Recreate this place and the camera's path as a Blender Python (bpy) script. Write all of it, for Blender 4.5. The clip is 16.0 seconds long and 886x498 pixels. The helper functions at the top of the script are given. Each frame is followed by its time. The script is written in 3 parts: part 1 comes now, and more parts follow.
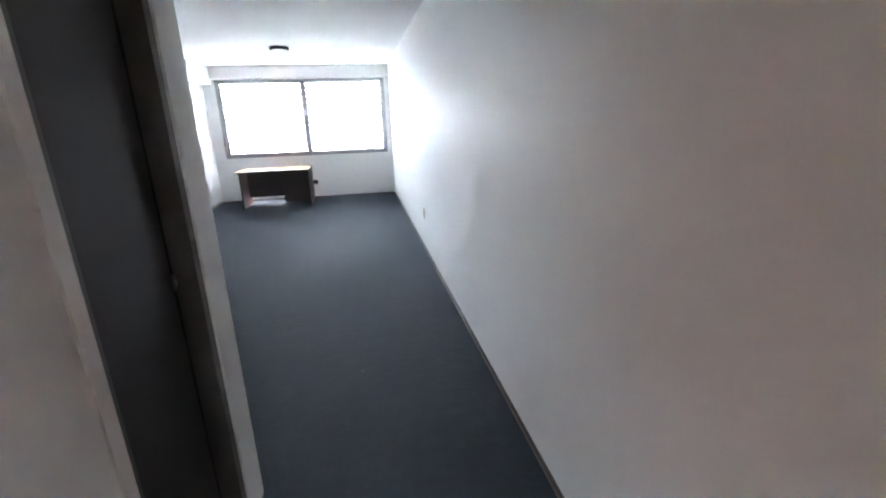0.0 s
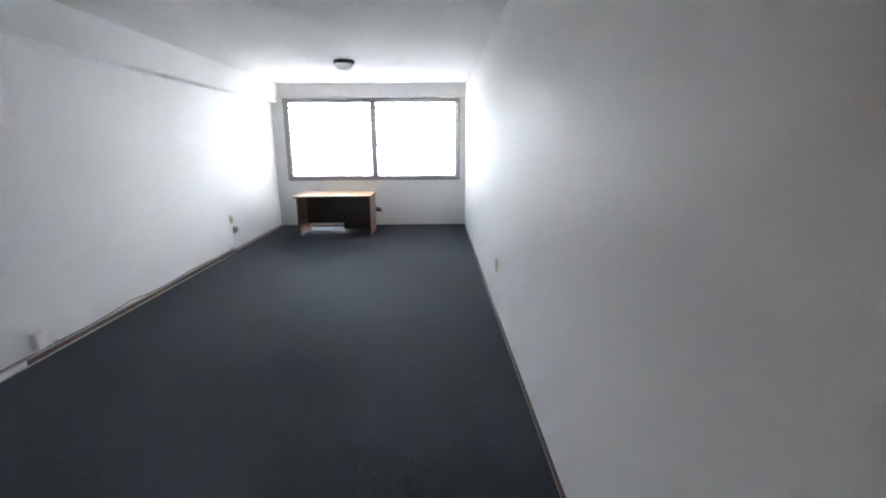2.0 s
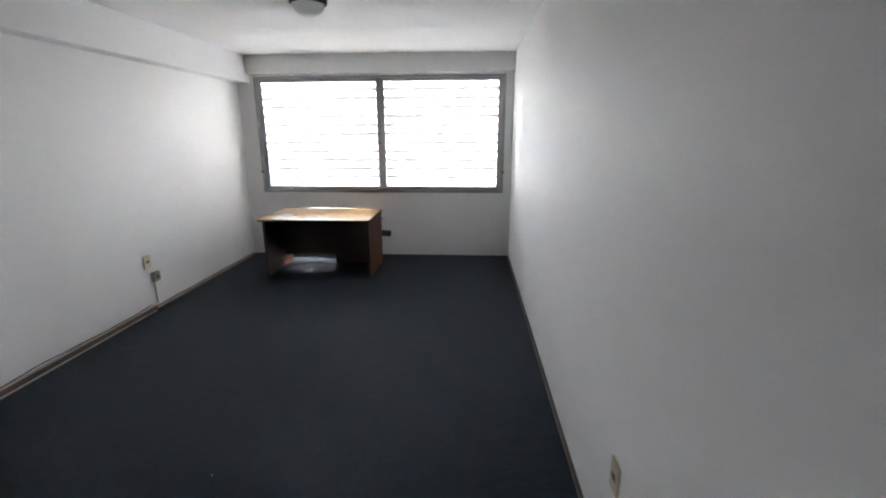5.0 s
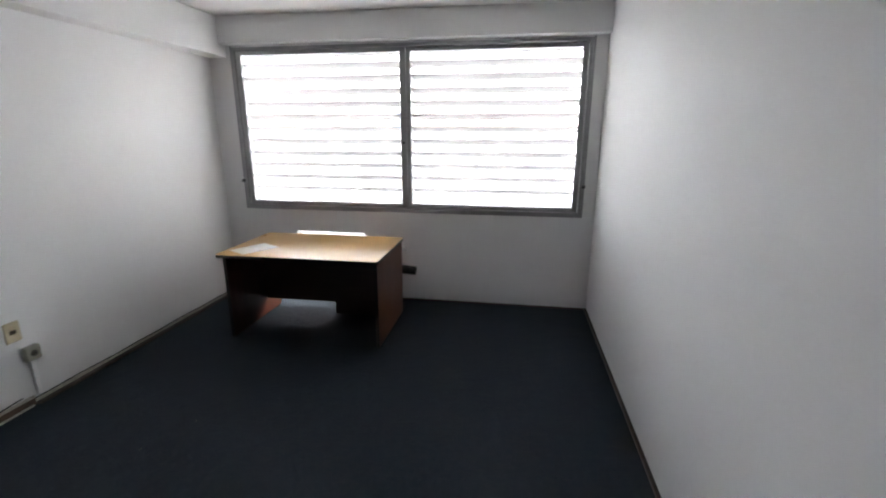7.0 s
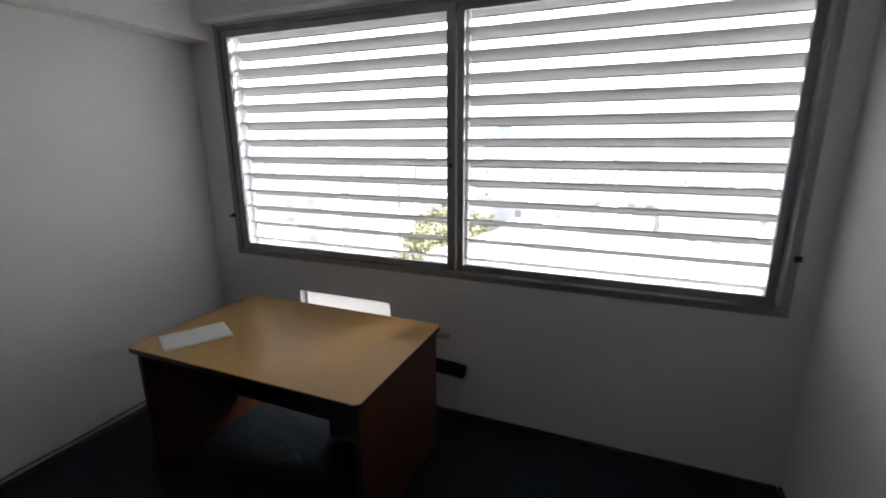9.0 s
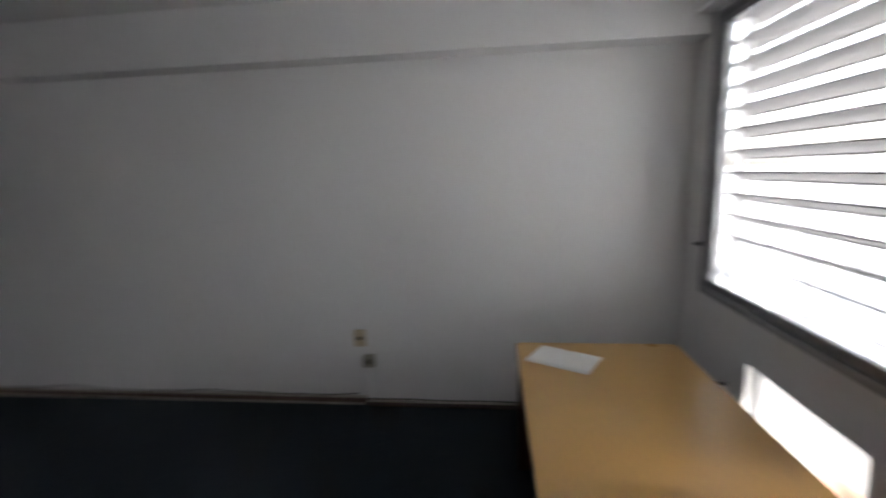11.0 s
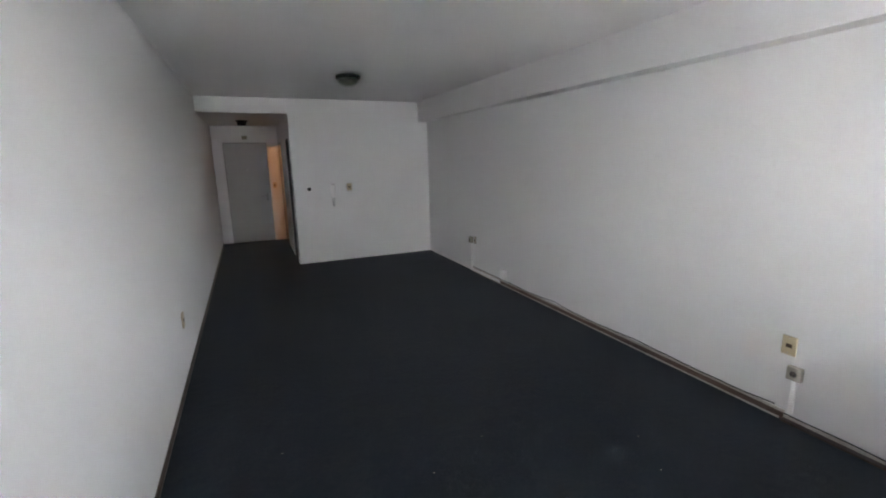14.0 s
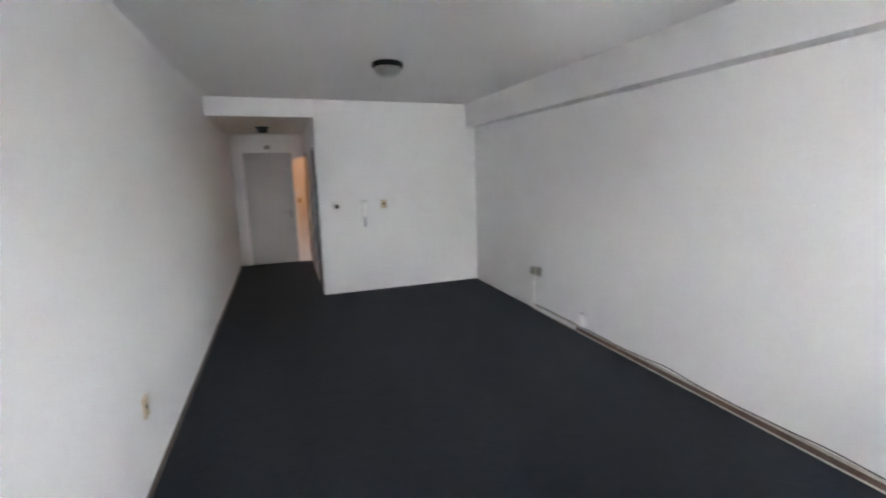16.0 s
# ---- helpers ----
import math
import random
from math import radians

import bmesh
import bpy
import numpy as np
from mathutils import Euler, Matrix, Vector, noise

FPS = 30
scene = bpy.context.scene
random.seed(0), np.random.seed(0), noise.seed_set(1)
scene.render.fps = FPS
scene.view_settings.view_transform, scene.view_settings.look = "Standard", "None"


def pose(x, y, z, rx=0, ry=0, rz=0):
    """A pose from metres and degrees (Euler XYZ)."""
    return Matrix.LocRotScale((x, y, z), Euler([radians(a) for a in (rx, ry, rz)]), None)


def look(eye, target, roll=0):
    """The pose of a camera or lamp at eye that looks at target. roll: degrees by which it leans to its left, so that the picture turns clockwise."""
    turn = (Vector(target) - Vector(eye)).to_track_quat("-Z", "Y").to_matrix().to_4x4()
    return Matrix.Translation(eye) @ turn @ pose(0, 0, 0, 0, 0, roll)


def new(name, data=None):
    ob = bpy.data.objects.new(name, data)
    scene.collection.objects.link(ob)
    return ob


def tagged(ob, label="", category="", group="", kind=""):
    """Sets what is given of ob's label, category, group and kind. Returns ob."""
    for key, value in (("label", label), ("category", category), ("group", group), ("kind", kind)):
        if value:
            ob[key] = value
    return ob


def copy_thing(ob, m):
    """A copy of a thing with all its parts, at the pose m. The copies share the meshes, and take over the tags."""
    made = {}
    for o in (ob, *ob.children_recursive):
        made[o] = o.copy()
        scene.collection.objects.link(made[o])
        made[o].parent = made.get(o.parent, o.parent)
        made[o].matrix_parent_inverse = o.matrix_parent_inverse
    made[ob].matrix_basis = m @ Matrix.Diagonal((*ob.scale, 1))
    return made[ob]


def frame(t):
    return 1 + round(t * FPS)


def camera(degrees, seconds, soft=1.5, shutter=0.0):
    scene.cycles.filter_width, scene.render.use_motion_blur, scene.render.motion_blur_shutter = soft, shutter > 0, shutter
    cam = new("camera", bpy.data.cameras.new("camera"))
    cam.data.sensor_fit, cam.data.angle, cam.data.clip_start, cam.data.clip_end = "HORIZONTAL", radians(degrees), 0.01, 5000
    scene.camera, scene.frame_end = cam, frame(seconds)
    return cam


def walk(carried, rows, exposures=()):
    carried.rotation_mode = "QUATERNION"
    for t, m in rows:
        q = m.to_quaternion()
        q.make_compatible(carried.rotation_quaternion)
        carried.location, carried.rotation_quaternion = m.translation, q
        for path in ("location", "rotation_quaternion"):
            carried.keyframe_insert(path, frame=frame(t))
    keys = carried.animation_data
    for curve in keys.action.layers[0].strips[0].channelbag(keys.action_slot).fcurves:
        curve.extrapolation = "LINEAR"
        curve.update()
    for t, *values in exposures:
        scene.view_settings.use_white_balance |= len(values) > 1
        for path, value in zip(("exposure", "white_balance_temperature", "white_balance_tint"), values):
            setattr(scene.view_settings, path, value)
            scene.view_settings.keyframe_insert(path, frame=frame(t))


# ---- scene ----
cam = camera(90.1, 16.0, soft=2.0, shutter=0.45)
PATH = [
    (0, (-0.727, -9.84, 1.564), (-0.389, -7.954, 0.993), -1.9),
    (0.5, (-0.735, -9.605, 1.543), (-0.495, -7.703, 0.974), -1.5),
    (1, (-0.695, -9.33, 1.561), (-0.525, -7.417, 1.005), -1.4),
    (1.5, (-0.616, -8.973, 1.58), (-0.525, -7.028, 1.123), -0.6),
    (2, (-0.582, -8.624, 1.588), (-0.548, -6.68, 1.119), -0.3),
    (2.5, (-0.607, -8.228, 1.601), (-0.573, -6.287, 1.119), -0.1),
    (3, (-0.508, -7.766, 1.585), (-0.506, -5.83, 1.084), -0.1),
    (3.5, (-0.492, -7.345, 1.618), (-0.565, -5.414, 1.101), -0.3),
    (4, (-0.503, -6.874, 1.669), (-0.581, -4.943, 1.156), 0.2),
    (4.2, (-0.504, -6.691, 1.671), (-0.575, -4.76, 1.155), 0.1),
    (6.3, (-0.702, -4.763, 1.616), (-0.975, -2.843, 1.130), 0.0),
    (6.5, (-0.720, -4.565, 1.608), (-1.010, -2.649, 1.116), 0.2),
    (7, (-0.728, -4.082, 1.630), (-1.029, -2.172, 1.120), 0.1),
    (7.5, (-0.729, -3.582, 1.650), (-1.223, -1.711, 1.146), -1.0),
    (8, (-0.764, -3.130, 1.650), (-1.373, -1.289, 1.160), -1.1),
    (8.2, (-0.775, -2.955, 1.666), (-1.396, -1.118, 1.180), -1.0),
    (10.3, (-0.915, -1.427, 1.676), (-2.509, -0.271, 1.33), -0.2),
    (10.5, (-0.864, -1.308, 1.675), (-2.64, -0.457, 1.328), -1.0),
    (11, (-0.737, -1.197, 1.616), (-2.694, -1.419, 1.273), -1.9),
    (11.5, (-0.628, -1.062, 1.608), (-2.214, -2.228, 1.255), -2.6),
    (12, (-0.599, -0.902, 1.637), (-1.903, -2.369, 1.254), -0.8),
    (12.5, (-0.59, -0.691, 1.666), (-1.722, -2.291, 1.267), 1.9),
    (13, (-0.563, -0.64, 1.682), (-1.639, -2.274, 1.266), 1.3),
    (13.5, (-0.585, -0.604, 1.687), (-1.436, -2.365, 1.269), -0.6),
    (14, (-0.6, -0.619, 1.69), (-1.377, -2.416, 1.284), -1.3),
    (14.5, (-0.644, -0.722, 1.697), (-1.854, -2.266, 1.308), 1.1),
    (15, (-0.579, -1.092, 1.679), (-1.81, -2.625, 1.311), 1.2),
    (15.5, (-0.636, -1.462, 1.656), (-1.701, -3.116, 1.299), 0.1),
    (16, (-0.793, -1.919, 1.679), (-1.462, -3.772, 1.331), -1.3),
]
EXPOSURES = [(0.0, 7.21, 5850, 10), (0.5, 7.09, 5880, 10), (1.0, 7.24, 5965, 10), (1.5, 6.96, 6050, 10), (3.0, 6.26, 6300, 10), (4.0, 5.87, 6500, 11), (7.0, 5.23, 6500, 12), (8.2, 4.65, 6500, 12), (10.3, 2.9, 6500, 12),
             (10.5, 3.02, 6500, 12), (11.0, 4.23, 6550, 12), (11.5, 5.97, 6550, 12), (12.0, 6.02, 6550, 12), (13.0, 5.94, 6550, 12), (14.0, 5.87, 6550, 12), (14.5, 5.71, 6550, 12), (15.0, 6.14, 6550, 12), (15.5, 6.43, 6550, 12), (16.0, 6.68, 6550, 12)]
walk(cam, [(t, look(eye, target, roll)) for t, eye, target, roll in PATH], EXPOSURES)

# ---- light ----
world = bpy.data.worlds.new("overcast_sky")
scene.world = world
world.use_nodes = True
wn, wl = world.node_tree.nodes, world.node_tree.links
sky = wn.new("ShaderNodeTexSky")
sky.sky_type, sky.sun_disc = "NISHITA", False
SUN_UP, SUN_ROUND = radians(60), radians(25)
sky.sun_elevation, sky.sun_rotation = SUN_UP, SUN_ROUND
sky.air_density, sky.dust_density, sky.ozone_density = 1.0, 4.0, 1.0
veil = wn.new("ShaderNodeHueSaturation")
veil.inputs["Saturation"].default_value = 0.38
wl.new(sky.outputs[0], veil.inputs["Color"])
wl.new(veil.outputs[0], wn["Background"].inputs[0])
wn["Background"].inputs[1].default_value = 0.15
sun = new("sun", bpy.data.lights.new("sun", "SUN"))
sun.data.energy, sun.data.angle, sun.data.color = 0.5, radians(14), (1.0, 0.96, 0.9)
sun.matrix_world = look((0, 0, 60), (-math.sin(SUN_ROUND) * 40, -math.cos(SUN_ROUND) * 40, 60 - 40 * math.tan(SUN_UP)))
# the incandescent lamp of the side room by the entrance
bulb = new("side_room_lamp", bpy.data.lights.new("side_room_lamp", "SPOT"))
bulb.data.energy, bulb.data.color, bulb.data.shadow_soft_size = 0.60, (1.0, 0.46, 0.16), 0.04
bulb.data.spot_size, bulb.data.spot_blend = radians(78), 0.4
bulb.matrix_world = look((-1.81, -9.23, 2.11), (-1.14, -10.85, 1.05))


# ---- materials ----
def material(name, color, rough=0.6, metal=0.0, vary=0.08, scale=3.0, fine=60.0, bump=0.1, dist=0.002, stretch=(1, 1, 1), coat=0.0, sheen=0.0, spec=0.5, random_object=0.0):
    m = bpy.data.materials.new(name)
    m.use_nodes = True
    n, l = m.node_tree.nodes, m.node_tree.links
    b = n["Principled BSDF"]
    b.inputs["Metallic"].default_value = metal
    b.inputs["Specular IOR Level"].default_value = spec
    b.inputs["Coat Weight"].default_value = coat
    b.inputs["Sheen Weight"].default_value = sheen
    geo = n.new("ShaderNodeNewGeometry")
    mp = n.new("ShaderNodeMapping")
    mp.inputs["Scale"].default_value = stretch
    l.new(geo.outputs["Position"], mp.inputs["Vector"])
    big, small = n.new("ShaderNodeTexNoise"), n.new("ShaderNodeTexNoise")
    big.inputs["Scale"].default_value, big.inputs["Detail"].default_value = scale, 4
    small.inputs["Scale"].default_value, small.inputs["Detail"].default_value = fine, 3
    for t in (big, small):
        l.new(mp.outputs[0], t.inputs["Vector"])
    mix = n.new("ShaderNodeMath")
    mix.operation = "ADD"
    l.new(big.outputs["Fac"], mix.inputs[0])
    l.new(small.outputs["Fac"], mix.inputs[1])
    ramp = n.new("ShaderNodeMapRange")
    ramp.inputs["From Min"].default_value, ramp.inputs["From Max"].default_value = 0.6, 1.4
    ramp.inputs["To Min"].default_value, ramp.inputs["To Max"].default_value = 1 - vary, 1 + vary
    l.new(mix.outputs[0], ramp.inputs["Value"])
    factor = ramp.outputs[0]
    if random_object:
        info, spread, times = n.new("ShaderNodeObjectInfo"), n.new("ShaderNodeMapRange"), n.new("ShaderNodeMath")
        spread.inputs["To Min"].default_value, spread.inputs["To Max"].default_value = 1 - random_object, 1 + random_object
        l.new(info.outputs["Random"], spread.inputs["Value"])
        times.operation = "MULTIPLY"
        l.new(factor, times.inputs[0])
        l.new(spread.outputs[0], times.inputs[1])
        factor = times.outputs[0]
    tint = n.new("ShaderNodeVectorMath")
    tint.operation = "SCALE"
    tint.inputs[0].default_value = color
    l.new(factor, tint.inputs["Scale"])
    l.new(tint.outputs[0], b.inputs["Base Color"])
    rr = n.new("ShaderNodeMapRange")
    rr.inputs["To Min"].default_value, rr.inputs["To Max"].default_value = max(0.02, rough - 0.08), min(1, rough + 0.08)
    l.new(big.outputs["Fac"], rr.inputs["Value"])
    l.new(rr.outputs[0], b.inputs["Roughness"])
    if bump:
        bp = n.new("ShaderNodeBump")
        bp.inputs["Strength"].default_value, bp.inputs["Distance"].default_value = bump, dist
        l.new(small.outputs["Fac"], bp.inputs["Height"])
        l.new(bp.outputs[0], b.inputs["Normal"])
    return m


def glass_material(name, color, rough):
    m = bpy.data.materials.new(name)
    m.use_nodes = True
    b = m.node_tree.nodes["Principled BSDF"]
    b.inputs["Base Color"].default_value = (*color, 1)
    b.inputs["Transmission Weight"].default_value = 1.0
    b.inputs["Roughness"].default_value = rough
    b.inputs["IOR"].default_value = 1.45
    return m


def carpet_material():
    m = material("dark_blue_carpet", (0.0082, 0.0105, 0.0146), 0.78, vary=0.55, scale=4.0, fine=420.0, bump=0.8, dist=0.003, sheen=0.03, spec=0.5)
    n, l = m.node_tree.nodes, m.node_tree.links
    b = n["Principled BSDF"]
    b.inputs["Specular Tint"].default_value = (0.56, 0.77, 1.0, 1)
    # pale lint and worn flecks
    geo, lint = n.new("ShaderNodeNewGeometry"), n.new("ShaderNodeTexNoise")
    lint.inputs["Roughness"].default_value = 0.75
    lint.inputs["Scale"].default_value, lint.inputs["Detail"].default_value = 26.0, 9
    l.new(geo.outputs["Position"], lint.inputs["Vector"])
    cut = n.new("ShaderNodeMapRange")
    cut.inputs["From Min"].default_value, cut.inputs["From Max"].default_value = 0.53, 0.70
    cut.inputs["To Min"].default_value, cut.inputs["To Max"].default_value = 0.0, 0.7
    l.new(lint.outputs["Fac"], cut.inputs["Value"])
    mix = n.new("ShaderNodeMix")
    mix.data_type = "RGBA"
    mix.inputs["B"].default_value = (0.026, 0.027, 0.029, 1)
    base = b.inputs["Base Color"].links[0].from_socket
    l.new(cut.outputs[0], mix.inputs["Factor"])
    l.new(base, mix.inputs["A"])
    l.new(mix.outputs["Result"], b.inputs["Base Color"])
    # trodden, uneven pile
    tread, dents = n.new("ShaderNodeTexNoise"), n.new("ShaderNodeBump")
    tread.inputs["Scale"].default_value, tread.inputs["Detail"].default_value, tread.inputs["Roughness"].default_value = 9.0, 8, 0.7
    dents.inputs["Strength"].default_value, dents.inputs["Distance"].default_value = 0.8, 0.017
    l.new(geo.outputs["Position"], tread.inputs["Vector"])
    l.new(tread.outputs["Fac"], dents.inputs["Height"])
    l.new(b.inputs["Normal"].links[0].from_socket, dents.inputs["Normal"])
    l.new(dents.outputs[0], b.inputs["Normal"])
    return m


WALL = material("white_wall_paint", (0.82, 0.818, 0.815), 0.55, vary=0.03, scale=0.9, fine=140.0, bump=0.25, dist=0.0015, spec=0.12)
CEIL = material("white_ceiling_paint", (0.87, 0.87, 0.865), 0.8, vary=0.03, scale=1.2, fine=90.0, bump=0.25, dist=0.002, spec=0.2)
CARPET = carpet_material()
ALU = material("grey_aluminium", (0.31, 0.31, 0.32), 0.42, 0.7, vary=0.12, scale=6.0, fine=200.0, bump=0.03)
SLAT = material("pale_grey_aluminium_blade", (0.245, 0.24, 0.235), 0.65, 0.0, vary=0.08, scale=2.0, fine=120.0, bump=0.05, stretch=(0.2, 1, 1), random_object=0.05)
POST = material("white_louvre_post", (0.62, 0.62, 0.62), 0.5, vary=0.06, scale=3.0)
LAMINATE = material("oak_laminate", (0.53, 0.31, 0.105), 0.36, vary=0.06, scale=2.0, fine=90.0, bump=0.02, stretch=(0.3, 1, 1), spec=0.5)
# dull smudges on the worn tabletop
ln, ll = LAMINATE.node_tree.nodes, LAMINATE.node_tree.links
lgeo, smudge, gloss = ln.new("ShaderNodeNewGeometry"), ln.new("ShaderNodeTexNoise"), ln.new("ShaderNodeMapRange")
smudge.inputs["Scale"].default_value, smudge.inputs["Detail"].default_value = 4.0, 2
gloss.inputs["From Min"].default_value, gloss.inputs["From Max"].default_value = 0.30, 0.70
gloss.inputs["To Min"].default_value, gloss.inputs["To Max"].default_value = 0.27, 0.34
ll.new(lgeo.outputs["Position"], smudge.inputs["Vector"])
ll.new(smudge.outputs["Fac"], gloss.inputs["Value"])
ll.new(gloss.outputs[0], ln["Principled BSDF"].inputs["Roughness"])
MAHOGANY = material("mahogany_laminate", (0.088, 0.029, 0.016), 0.4, vary=0.3, scale=5.0, fine=30.0, bump=0.04, stretch=(1, 1, 0.15))
DARKWOOD = material("dark_walnut_laminate", (0.038, 0.023, 0.019), 0.45, vary=0.3, scale=5.0, fine=30.0, bump=0.04, stretch=(0.15, 1, 1))
EDGE = material("black_edge_band", (0.02, 0.017, 0.015), 0.35, vary=0.1)
SKIRT = material("worn_brown_wood", (0.055, 0.031, 0.022), 0.42, vary=0.35, scale=9.0, fine=45.0, bump=0.15, stretch=(1, 0.15, 1))
SKIRTWEST = material("scuffed_reddish_wood", (0.115, 0.070, 0.048), 0.5, vary=0.4, scale=9.0, fine=45.0, bump=0.2, stretch=(1, 0.15, 1))
SKIRTX = material("worn_dark_wood", (0.06, 0.034, 0.025), 0.55, vary=0.35, scale=9.0, fine=45.0, bump=0.15, stretch=(0.15, 1, 1))
DUCT = material("dusty_tan_plastic_duct", (0.46, 0.42, 0.365), 0.45, vary=0.18, scale=7.0, fine=50.0, bump=0.05)
IVORY = material("ivory_plastic", (0.60, 0.50, 0.345), 0.4, vary=0.1, scale=12.0)
BEIGE = material("dusty_grey_beige_plastic", (0.36, 0.34, 0.28), 0.5, vary=0.15, scale=15.0)
PLASTIC = material("white_plastic", (0.9, 0.89, 0.88), 0.4, vary=0.05, scale=10.0)
GREYPLASTIC = material("grey_plastic", (0.42, 0.43, 0.44), 0.4, vary=0.08, scale=10.0)
CORD = material("dark_grey_cord", (0.42, 0.42, 0.43), 0.6, vary=0.1)
BLACK = material("black_plastic", (0.015, 0.015, 0.016), 0.5, vary=0.2, scale=10.0)
SOCKET = material("dusty_dark_socket", (0.13, 0.12, 0.10), 0.5, vary=0.2, scale=15.0)
BROWN = material("brown_bakelite", (0.07, 0.04, 0.025), 0.4, vary=0.15, scale=10.0)
FOAM = material("black_pipe_foam", (0.014, 0.014, 0.015), 0.85, vary=0.3, scale=30.0, fine=250.0, bump=0.5)
DOORGREY = material("grey_door_paint", (0.36, 0.352, 0.345), 0.4, vary=0.06, scale=2.0, fine=80.0, bump=0.06)
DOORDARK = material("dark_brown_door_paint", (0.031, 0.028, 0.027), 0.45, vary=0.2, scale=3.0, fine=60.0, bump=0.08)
FRAMEDARK = material("dark_grey_metal_frame", (0.13, 0.127, 0.125), 0.5, vary=0.15, scale=4.0, fine=90.0, bump=0.05)
STEEL = material("brushed_steel", (0.55, 0.54, 0.52), 0.3, 0.9, vary=0.08, scale=12.0)
FLUFF = material("grey_fluff", (0.085, 0.085, 0.085), 0.95, vary=0.4, scale=3.0, bump=0.0, spec=0.1)
LAMP_GAP_BLACK = material("black_lamp_metal_and_gap_strip", (0.010, 0.010, 0.0105), 0.5, 0.0, spec=0.2, vary=0.1, scale=10.0)
OPAL = glass_material("frosted_lamp_glass", (0.86, 0.86, 0.85), 0.5)
PAPER = material("white_paper", (0.80, 0.80, 0.79), 0.85, vary=0.03, scale=20.0)
# dark brown chosen so the unseen side room bounces little lamp light
SIDEDARK = material("bounce_cutting_brown", (0.16, 0.10, 0.07), 0.35, vary=0.2, scale=4.0)
BRONZE = material("aged_steel", (0.26, 0.25, 0.24), 0.35, 0.8, vary=0.1)
PLASTER = material("city_plaster", (0.45, 0.44, 0.43), 0.9, vary=0.22, scale=0.15, fine=1.5, bump=0.2, random_object=0.35)
ROOFING = material("pale_roofing", (0.27, 0.265, 0.26), 0.9, vary=0.3, scale=0.2, fine=1.2, bump=0.2, random_object=0.4)
CITYGLASS = material("city_window", (0.28, 0.285, 0.29), 0.2, vary=0.2, scale=0.2, random_object=0.4)
LEAF = material("tree_leaves", (0.19, 0.182, 0.10), 0.8, vary=0.25, scale=0.4, fine=3.0, bump=0.0)
BARK = material("tree_bark", (0.09, 0.07, 0.05), 0.9, vary=0.3, scale=2.0)
ASPHALT = material("city_ground", (0.20, 0.198, 0.195), 0.95, vary=0.3, scale=0.02, fine=0.3, bump=0.0)
TOWERBLUE = material("blue_tower_glass", (0.19, 0.25, 0.31), 0.3, vary=0.1, scale=0.02, fine=0.2)
PANE = glass_material("window_glass", (0.97, 0.985, 0.98), 0.0)
PUTTY = glass_material("pinkish_translucent_foam", (0.80, 0.54, 0.44), 0.85)
FROST = glass_material("frosted_panel", (0.30, 0.294, 0.28), 0.6)


# ---- building blocks ----
def cube(bm, x0, x1, y0, y1, z0, z1, bevel=0.0, segments=2):
    made = bmesh.ops.create_cube(bm, size=1)["verts"]
    for v in made:
        v.co = Vector(((x0 + x1) / 2 + v.co.x * (x1 - x0), (y0 + y1) / 2 + v.co.y * (y1 - y0), (z0 + z1) / 2 + v.co.z * (z1 - z0)))
    if bevel:
        edges = list({e for v in made for e in v.link_edges})
        bmesh.ops.bevel(bm, geom=edges, offset=bevel, segments=segments, affect="EDGES", profile=0.5)
    return bm


def box(x0, x1, y0, y1, z0, z1, bevel=0.0, segments=2):
    return cube(bmesh.new(), x0, x1, y0, y1, z0, z1, bevel, segments)


def boxes(*sizes):
    bm = bmesh.new()
    for s in sizes:
        cube(bm, *s)
    return bm


def lathe(profile, steps=32, axis="z"):
    """A turned body from (radius, height) pairs."""
    bm, rings = bmesh.new(), []
    for r, h in profile:
        ring = []
        for i in range(steps):
            a = 2 * math.pi * i / steps
            p = (r * math.cos(a), r * math.sin(a), h)
            ring.append(bm.verts.new(p if axis == "z" else ((p[0], h, p[1]) if axis == "y" else (h, p[0], p[1]))))
        rings.append(ring)
    for a, b in zip(rings, rings[1:]):
        for i in range(steps):
            bm.faces.new((a[i], a[(i + 1) % steps], b[(i + 1) % steps], b[i]))
    bm.faces.new(rings[0][::-1])
    bm.faces.new(rings[-1])
    bmesh.ops.recalc_face_normals(bm, faces=bm.faces)
    return bm


def tube(points, radius, sides=10):
    """A round pipe or cable along points."""
    bm, rings = bmesh.new(), []
    pts = [Vector(p) for p in points]
    for i, p in enumerate(pts):
        way = (pts[min(i + 1, len(pts) - 1)] - pts[max(i - 1, 0)]).normalized()
        u = way.cross(Vector((0, 0, 1)) if abs(way.z) < 0.9 else Vector((1, 0, 0))).normalized()
        w = way.cross(u)
        rings.append([bm.verts.new(p + radius * (math.cos(2 * math.pi * k / sides) * u + math.sin(2 * math.pi * k / sides) * w)) for k in range(sides)])
    for a, b in zip(rings, rings[1:]):
        for k in range(sides):
            bm.faces.new((a[k], a[(k + 1) % sides], b[(k + 1) % sides], b[k]))
    bm.faces.new(rings[0][::-1])
    bm.faces.new(rings[-1])
    bmesh.ops.recalc_face_normals(bm, faces=bm.faces)
    return bm


def mesh_of(name, bm, mat, smooth=False):
    me = bpy.data.meshes.new(name)
    bm.to_mesh(me)
    bm.free()
    me.materials.append(mat)
    if smooth:
        for p in me.polygons:
            p.use_smooth = True
    return me


